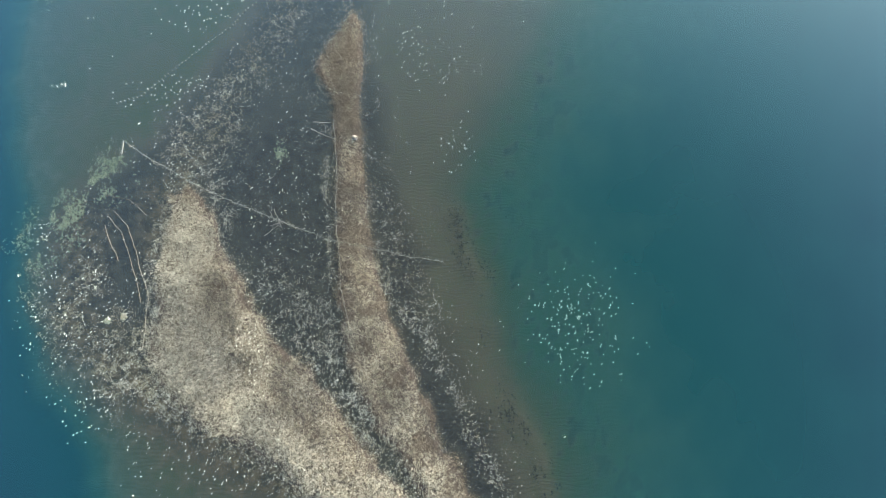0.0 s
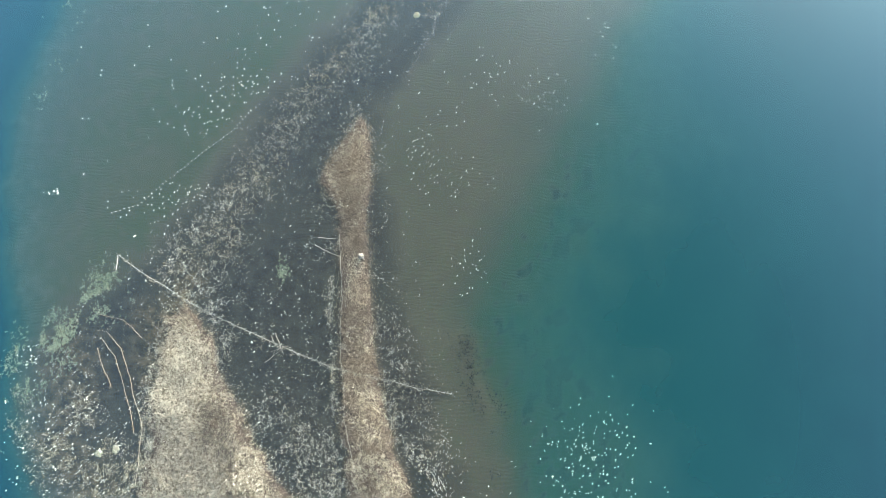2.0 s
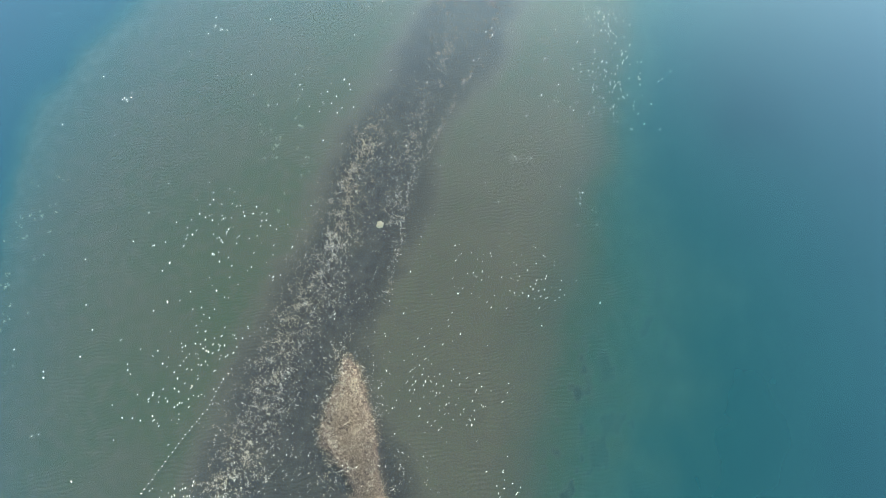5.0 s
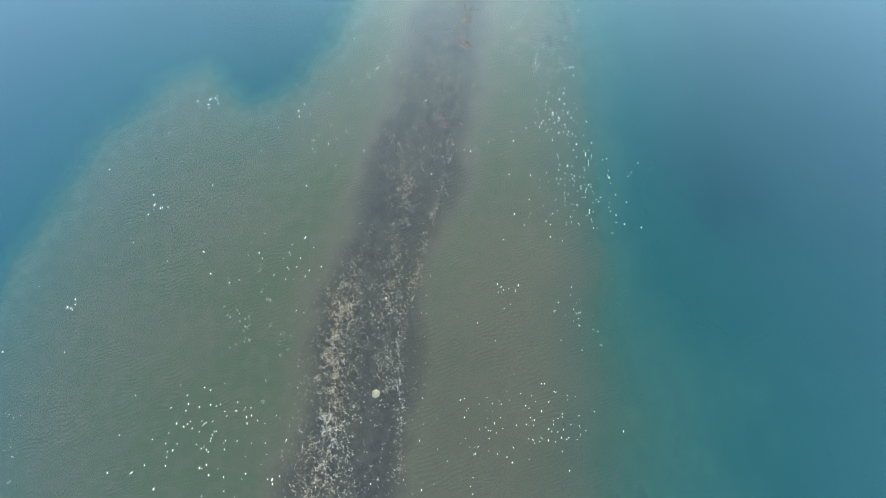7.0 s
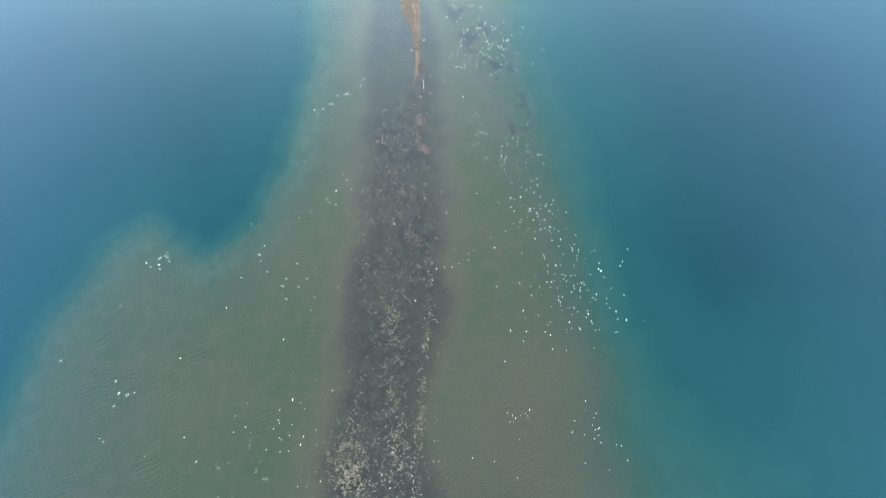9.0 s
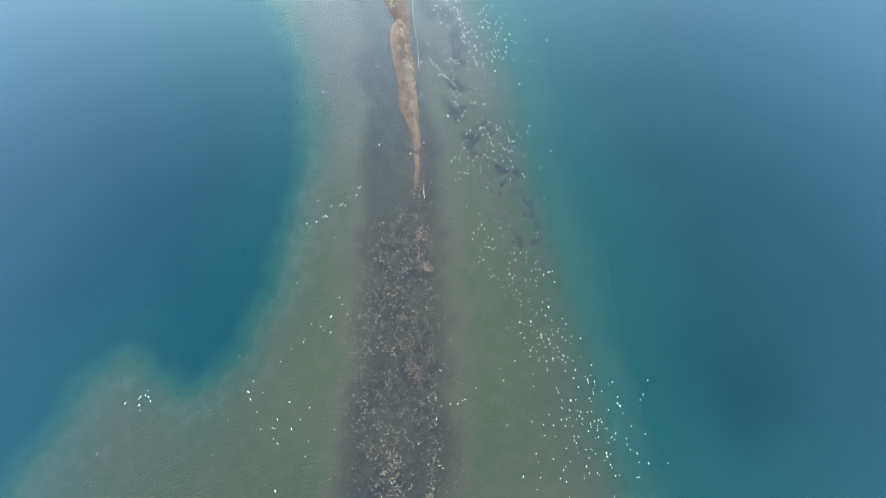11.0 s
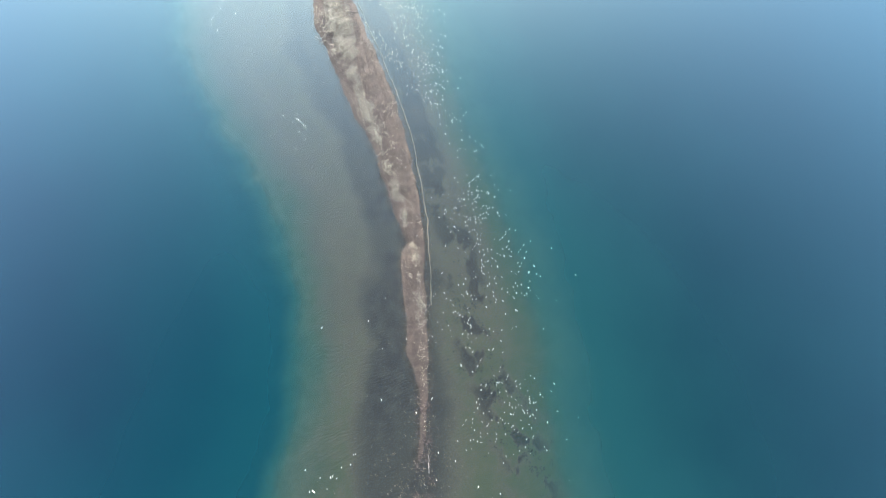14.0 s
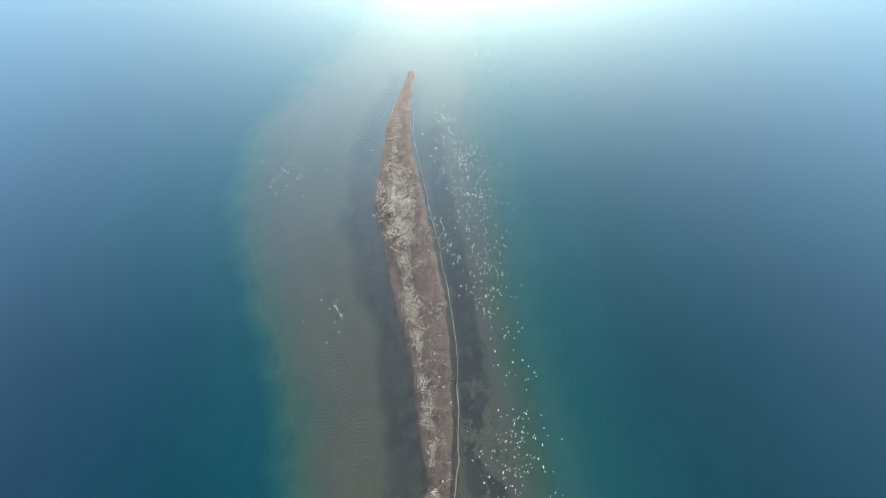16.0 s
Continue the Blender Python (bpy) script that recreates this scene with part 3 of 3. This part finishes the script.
# dark weed under the water off the east side
x, y = scatter(330000, 20, -120, 180, 340)
z, depth, mud, rim, land, shelf, band, land_d = plan(x, y)
patch = rough_noise(x, y, 8, 71)
streak = rough_noise(x * 1.8 + y * 0.5, y * 0.7, 3, 72, 4)
like = 0.9 * step(streak, 0.44, 0.58) * np.exp(-((off_line(x, y, [(27, -24), (28.5, -31), (30.5, -36), (34, -40)]) / 2.8) ** 2))
like += 0.95 * step(streak, 0.40, 0.56) * np.exp(-((off_line(x, y, [(38, -74), (41.5, -78), (45, -80.5), (46.8, -90), (49, -110)]) / 2.4) ** 2))
like += 0.5 * step(streak, 0.42, 0.6) * np.exp(-((off_line(x, y, [(45.6, -22.8), (48.4, -26.7), (49.6, -30.5)]) / 3.2) ** 2))
like += 0.3 * step(patch, 0.5, 0.66) * np.exp(-((off_line(x, y, [(36, -44), (38, -60), (36, -70)]) / 4) ** 2))
like += 0.6 * step(streak + 0.15 * step(y, 215, 245), 0.46, 0.62) * np.exp(-((off_line(x, y, WEED_BAND) / 4.5) ** 2)) * step(y, 115, 160)
pick = rng.uniform(0, 1, len(x)) < like
m = int(pick.sum())
ob = tufts("water_weed", x[pick], y[pick], np.maximum(z[pick] + 0.02, -0.6), rng.uniform(0.15, 0.45, m), 5, M_WEED, 0.1)
tagged(ob, "dark weed growing on the bed under shallow water", "water weed", kind="stuff")

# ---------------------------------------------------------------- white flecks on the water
# stand-ins for white specks, most likely resting birds; no foam is known here
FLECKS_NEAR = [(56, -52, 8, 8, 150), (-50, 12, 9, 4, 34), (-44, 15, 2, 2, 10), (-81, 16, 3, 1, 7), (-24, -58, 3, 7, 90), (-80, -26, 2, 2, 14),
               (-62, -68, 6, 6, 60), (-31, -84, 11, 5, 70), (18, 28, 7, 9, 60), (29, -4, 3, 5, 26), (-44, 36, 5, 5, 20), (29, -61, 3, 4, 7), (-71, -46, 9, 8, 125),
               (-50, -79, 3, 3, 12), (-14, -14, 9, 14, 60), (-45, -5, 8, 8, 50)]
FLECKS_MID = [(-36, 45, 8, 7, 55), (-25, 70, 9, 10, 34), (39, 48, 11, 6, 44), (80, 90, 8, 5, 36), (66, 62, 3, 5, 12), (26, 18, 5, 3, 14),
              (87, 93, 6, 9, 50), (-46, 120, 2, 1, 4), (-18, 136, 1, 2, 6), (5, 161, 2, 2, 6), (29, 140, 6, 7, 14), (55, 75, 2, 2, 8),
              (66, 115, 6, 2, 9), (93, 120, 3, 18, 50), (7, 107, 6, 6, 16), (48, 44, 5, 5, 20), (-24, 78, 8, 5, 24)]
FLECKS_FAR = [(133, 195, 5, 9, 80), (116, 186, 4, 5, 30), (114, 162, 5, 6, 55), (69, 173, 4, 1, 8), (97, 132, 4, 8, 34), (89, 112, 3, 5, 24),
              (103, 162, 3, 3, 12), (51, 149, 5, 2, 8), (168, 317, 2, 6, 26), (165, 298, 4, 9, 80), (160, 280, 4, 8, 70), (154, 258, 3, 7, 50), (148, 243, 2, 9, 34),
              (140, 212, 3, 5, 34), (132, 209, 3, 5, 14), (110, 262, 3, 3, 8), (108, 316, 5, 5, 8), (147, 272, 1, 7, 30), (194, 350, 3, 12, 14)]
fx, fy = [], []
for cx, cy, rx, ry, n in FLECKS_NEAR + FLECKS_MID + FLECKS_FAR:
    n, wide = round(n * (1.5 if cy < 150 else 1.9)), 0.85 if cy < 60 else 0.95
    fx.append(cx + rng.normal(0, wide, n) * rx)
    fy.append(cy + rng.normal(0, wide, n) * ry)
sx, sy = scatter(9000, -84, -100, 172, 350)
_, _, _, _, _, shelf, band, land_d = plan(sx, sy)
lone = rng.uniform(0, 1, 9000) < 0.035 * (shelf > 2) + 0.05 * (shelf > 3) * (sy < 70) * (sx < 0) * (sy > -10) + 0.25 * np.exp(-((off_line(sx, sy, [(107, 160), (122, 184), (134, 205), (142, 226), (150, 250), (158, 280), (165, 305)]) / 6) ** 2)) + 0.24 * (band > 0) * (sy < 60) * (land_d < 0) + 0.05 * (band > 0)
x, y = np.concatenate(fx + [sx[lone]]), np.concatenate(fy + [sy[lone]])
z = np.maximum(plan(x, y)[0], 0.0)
z = z + 0.28 * step(z, 0.05, 0.2)      # raised over the reeds, standing in for glints on wet leaves
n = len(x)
ob = clumps("white_flecks", x, y, z + 0.03, rng.gamma(6, 0.011, n) + 0.076 - 0.008 * step(y, 60, 120) + 0.026 * step(y, 150, 180), rng.uniform(0.16, 0.34, n), M_FLECK, 6, 2.0, 0.9)
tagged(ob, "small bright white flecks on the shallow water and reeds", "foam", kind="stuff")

# ---------------------------------------------------------------- single things


def part(name, bm, material, parent, label=""):
    me = bpy.data.meshes.new(name)
    bm.to_mesh(me)
    bm.free()
    me.materials.append(material)
    ob = new(name, me)
    ob.parent = parent
    return tagged(ob, label)


def tube(bm, points, radii, sides=6):
    """A tapering stem through points."""
    rings = []
    for k, (p, r) in enumerate(zip(points, radii)):
        ahead = (Vector(points[min(k + 1, len(points) - 1)]) - Vector(points[max(k - 1, 0)])).normalized()
        side = ahead.orthogonal().normalized()
        up = ahead.cross(side)
        rings.append([bm.verts.new(Vector(p) + (side * math.cos(a) + up * math.sin(a)) * r) for a in (2 * math.pi * i / sides for i in range(sides))])
    for a, b in zip(rings, rings[1:]):
        for i in range(sides):
            bm.faces.new((a[i], a[(i + 1) % sides], b[(i + 1) % sides], b[i]))
    bm.faces.new(rings[0][::-1])
    bm.faces.new(rings[-1])


def stem(a, b, r0, r1, bend, rnd, count=6):
    """Points and radii of a slightly crooked stem from a to b."""
    a, b = Vector(a), Vector(b)
    pts = [a.lerp(b, k / count) + Vector((rnd.uniform(-bend, bend), rnd.uniform(-bend, bend), rnd.uniform(0, bend * 0.6))) * (0 < k < count) for k in range(count + 1)]
    return pts, [r0 + (r1 - r0) * k / count for k in range(count + 1)]


def height_at(x, y):
    return float(plan(np.array([x], float), np.array([y], float))[0][0])


def fallen_branch(a, b, thick, twigs, label, seed):
    """A bleached trunk lying from a to b, with side twigs."""
    rnd = random.Random(seed)
    z = max(height_at(*a), 0.0) + thick
    length = math.hypot(b[0] - a[0], b[1] - a[1])
    ob = new("fallen_branch")
    ob.location = (a[0], a[1], z)
    end = Vector((b[0] - a[0], b[1] - a[1], max(height_at(*b), 0.0) + thick * 0.5 - z))
    bm = bmesh.new()
    tube(bm, *stem((0, 0, 0), end, thick, thick * 0.35, length * 0.025, rnd))
    part("trunk", bm, M_WOOD, ob)
    for _ in range(twigs):
        f = rnd.uniform(0.25, 0.85)
        root = end * f
        turn = Matrix.Rotation(rnd.choice((-1, 1)) * rnd.uniform(0.4, 1.1), 3, "Z")
        tip = root + turn @ end.normalized() * length * rnd.uniform(0.18, 0.4) + Vector((0, 0, rnd.uniform(0.02, 0.25)))
        bm = bmesh.new()
        tube(bm, *stem(root, tip, thick * 0.45, thick * 0.15, length * 0.015, rnd, 4), 5)
        part("twig", bm, M_WOOD, ob)
    return tagged(ob, label, "branch", "fallen branches")


FALLEN = [((-10.5, 3.1), (-5.9, 2.9), 0.10, 2), ((-11.1, 1.1), (-5.0, -1.8), 0.10, 2), ((-22.7, -13.2), (-20.5, -12.1), 0.08, 1), ((-22.3, -28.2), (-18.6, -25.3), 0.07, 1),
          ((-20.1, -21.0), (-17.7, -26.6), 0.07, 2), ((-21.2, -21.6), (-19.6, -24.6), 0.05, 1), ((-20.9, -25.6), (-16.5, -24.2), 0.05, 1), ((89.2, 161.2), (91.4, 164.6), 0.08, 1)]
for k, (a, b, thick, twigs) in enumerate(FALLEN):
    fallen_branch(a, b, thick, twigs, "bleached bare branch lying in the shallow water", 100 + k)
rnd = random.Random(5)
for k, (a, b) in enumerate([((141.5, 295.4), (148.0, 293.9)), ((144.2, 316.2), (148.4, 315.0)), ((135.2, 291.2), (139.0, 289.6))]):
    fallen_branch(a, b, 0.08, 3, "bleached driftwood trunk lying across the spit", 140 + k)
for k in range(24):
    f = rnd.uniform(0, 1)
    x, y, t = 133.5 + 9 * f + rnd.uniform(-1.5, 2.5), 289 + 8 * f - rnd.uniform(0, 14), rnd.uniform(-0.9, 0.2)
    r = rnd.uniform(2.5, 5.5)
    fallen_branch((x, y), (x + r * math.cos(t), y + r * math.sin(t)), rnd.uniform(0.035, 0.07), 2, "pale driftwood branch on the flattened reeds", 160 + k)


def stake(bm, rnd, high):
    lean = Vector((rnd.uniform(-0.1, 0.1), rnd.uniform(-0.1, 0.1), high))
    tube(bm, [Vector((0, 0, -1.0)), Vector((0, 0, 0)), lean * 0.6, lean], [0.09, 0.11, 0.10, 0.06], 7)


def row_of_stakes(line, gap, label, seed):
    """Old stakes in a row, each with a collar of algae at the water."""
    rnd = random.Random(seed)
    ob = new("stake_fence")
    ob.location = (line[0][0], line[0][1], 0)
    kinds = []
    for _ in range(4):
        pair = []
        for name, material, build in (("post", M_WOOD, 0), ("algae_collar", M_ALGAE, 1)):
            bm = bmesh.new()
            if build == 0:
                stake(bm, rnd, rnd.uniform(0.15, 0.4))
            else:
                ring = [bm.verts.new((rnd.uniform(0.09, 0.20) * math.cos(a), rnd.uniform(0.09, 0.20) * math.sin(a), rnd.uniform(-0.02, 0.02))) for a in (i * 0.785 for i in range(8))]
                top = bm.verts.new((0, 0, 0.1))
                for i in range(8):
                    bm.faces.new((ring[i], ring[(i + 1) % 8], top))
            me = bpy.data.meshes.new(name)
            bm.to_mesh(me)
            bm.free()
            me.materials.append(material)
            pair.append(me)
        kinds.append(pair)
    for (ax, ay), (bx, by) in zip(line, line[1:]):
        count = max(1, round(math.hypot(bx - ax, by - ay) / gap))
        for k in range(count):
            f = k / count
            post = new("post", rnd.choice(kinds)[0])
            post.parent = ob
            post.location = (ax + (bx - ax) * f - line[0][0] + rnd.uniform(-0.15, 0.15), ay + (by - ay) * f - line[0][1] + rnd.uniform(-0.15, 0.15), 0)
            post.rotation_euler = (0, 0, rnd.uniform(0, 6.28))
            collar = new("algae_collar", rnd.choice(kinds)[1])
            collar.parent = post
            collar.location = (0, 0, 0.03)
    return tagged(ob, label, "fence")


row_of_stakes([(-28, 40.5), (-30, 38.6), (-35, 32.5), (-40.6, 28.1), (-51, 18.8), (-58, 12.1), (-65.6, 9.8)], 1.15, "long row of old pale stakes standing in green shallows", 11)
row_of_stakes([(-14.9, -13.4), (-13.8, -18.4), (-12.5, -22.6), (-11.4, -28.7)], 1.6, "short broken row of low stakes in dark water", 12)


def wrack_line(line, wide, count, label, seed, material, lift=0.02):
    """A long low ridge of washed-up stems: a ragged ridge with loose stalks on it."""
    r = np.random.default_rng(seed)
    pts = np.array(line, float)
    lengths = np.hypot(*np.diff(pts, axis=0).T)
    run = np.concatenate([[0], np.cumsum(lengths)])
    s = np.arange(0, run[-1], 0.35)
    cx, cy = np.interp(s, run, pts[:, 0]), np.interp(s, run, pts[:, 1])
    k = np.minimum(np.searchsorted(run, s, "right") - 1, len(lengths) - 1)
    dx, dy = (np.diff(pts, axis=0)[k] / lengths[k][:, None]).T
    sway = (rough_noise(s, s * 0, 6, seed) - 0.5) * 0.9
    cx, cy = cx - dy * sway, cy + dx * sway
    z = np.maximum(plan(cx, cy)[0], 0.0) + lift
    w = wide * (0.35 + 0.9 * step(rough_noise(s, s * 0 + 9, 1.6, seed), 0.25, 0.75))
    rows = [np.stack([cx - dy * w * f, cy + dx * w * f, z + h * (0.5 + r.uniform(0, 1, len(s)))], 1) for f, h in ((-1, -0.05), (-0.4, 0.05), (0.3, 0.07), (1, -0.05))]
    verts = np.stack(rows, 1).reshape(-1, 3)
    i = (np.arange(len(s) - 1)[:, None] * 4 + np.arange(3)[None])
    faces = np.stack([i, i + 1, i + 5, i + 4], -1).reshape(-1, 4)
    ob = tagged(link_mesh("wrack_line", verts, faces, material), label, "wrack line")
    pick = r.integers(0, len(s), count)
    n = count
    stalks = blades("stalk_litter", cx[pick] + r.normal(0, 0.08 + wide * 1.5, n), cy[pick] + r.normal(0, 0.08 + wide * 1.5, n), z[pick] + 0.03, r.uniform(0.3, 0.9, n), r.uniform(0.04, 0.09, n),
                    r.uniform(1.2, 1.5, n), np.arctan2(dy, dx)[pick] + r.normal(0, 0.5, n), material)
    stalks.parent = ob
    tagged(stalks, kind="stuff")
    return ob


wrack_line([(-61.8, -1.0), (-55, -5.5), (-41.4, -13.6), (-30, -19.3), (-19.4, -23.8), (-5, -29.7), (5.6, -32.3), (14, -34.2), (24, -36.4)], 0.035, 700,
           "long thin line of pale washed-up reed stems", 21, M_PLANT)
wrack_line([(-61.8, -1.0), (-61.7, -5.1)], 0.12, 50, "short line of pale reed stems in shallow water", 22, M_PLANT)
wrack_line([(-64, -24.5), (-62.1, -29.1), (-59.3, -33.9)], 0.05, 50, "line of brownish reed stems over dark mud", 23, M_BROWN)
wrack_line([(-62.3, -20.3), (-58.1, -24.7), (-55.3, -30.7), (-52.1, -39.6), (-50.9, -43.9), (-50.9, -49.6), (-51.3, -56.5)], 0.05, 80, "curved line of brownish reed stems beside the bank", 24, M_BROWN)
wrack_line([(-63.0, -22.0), (-59.4, -26.6), (-57.0, -32.0), (-54.0, -39.0), (-52.6, -45.0)], 0.035, 50, "thin curved strand of reed stems over dark mud", 28, M_BROWN)
wrack_line([(-64.2, -16.1), (-58.2, -17.5), (-53, -22)], 0.05, 40, "faint line of reed stems over dark mud", 25, M_BROWN)
wrack_line(SHORE[::-1], 0.17, 260, "thin grey line of washed-up litter along the spit's shore", 26, M_BROWN, -0.05)
wrack_line([(-4.9, 4), (-4.2, -10), (-3.6, -28), (-2.2, -42), (0.5, -54)], 0.04, 90, "thin line of reed litter along the strip's edge", 27, M_PLANT)


def mound(x, y, radius, high, material, name, label, category, seed):
    """A low uneven heap, with its foot in the bed."""
    rnd = random.Random(seed)
    bm = bmesh.new()
    base = height_at(x, y)
    bmesh.ops.create_icosphere(bm, subdivisions=3, radius=1.0)
    for v in bm.verts:
        k = 1 + 0.6 * noise.noise(v.co * 1.7 + Vector((seed, 0, 0))) + 0.15 * noise.noise(v.co * 5)
        v.co = Vector((v.co.x * radius * k, v.co.y * radius * k, v.co.z * high * (0.7 + 0.5 * k)))
    me = bpy.data.meshes.new(name)
    bm.to_mesh(me)
    bm.free()
    me.materials.append(material)
    ob = new(name, me)
    ob.location = (x, y, base + high * 0.1)
    ob.rotation_euler = (0, 0, rnd.uniform(0, 6.28))
    return tagged(ob, label, category)


mound(14.8, 67.4, 0.85, 0.09, M_SAND, "sand_mound", "bright white sand mound in dark shallow water", "sand mound", 31)
mound(0.7, -1.8, 0.7, 0.5, M_STONE, "boulder", "pale rounded boulder beside the strip of reeds", "boulder", 32)
mound(-56.7, -48.1, 0.9, 0.16, M_SAND, "sand_mound", "pale sand mound among grey tufts", "sand mound", 35)
mound(-60.6, -49.1, 0.8, 0.14, M_SAND, "sand_mound", "pale sand mound among grey tufts", "sand mound", 36)


def tussock(x, y, radius, count, label, seed):
    """A round tuft of sedge: blades fanning out from one root."""
    r = np.random.default_rng(seed)
    a, d = r.uniform(0, 6.28, count), radius * np.sqrt(r.uniform(0, 1, count))
    d = d * (0.6 + 0.8 * rough_noise(a * 1.3, a * 0, 1.0, seed)) * (1 + 0.5 * np.abs(r.normal(0, 0.6, count)))
    ob = blades("sedge_tussock", x + d * np.cos(a), y + d * np.sin(a) * 1.4, np.full(count, max(height_at(x, y), -0.02)), r.uniform(0.3, 0.7, count), r.uniform(0.04, 0.09, count),
                r.uniform(0.5, 1.3, count), a, M_SEDGE)
    return tagged(ob, label, "sedge", "sedge tussocks", "stuff")


tussock(60.6, 126.5, 1.6, 260, "reddish brown sedge tussock in the wet mud", 37)
tussock(78.7, 145.5, 0.9, 200, "small reddish brown sedge tussock in the wet mud", 38)
tussock(82.5, 153.5, 1.2, 260, "reddish brown sedge tussock in the wet mud", 39)
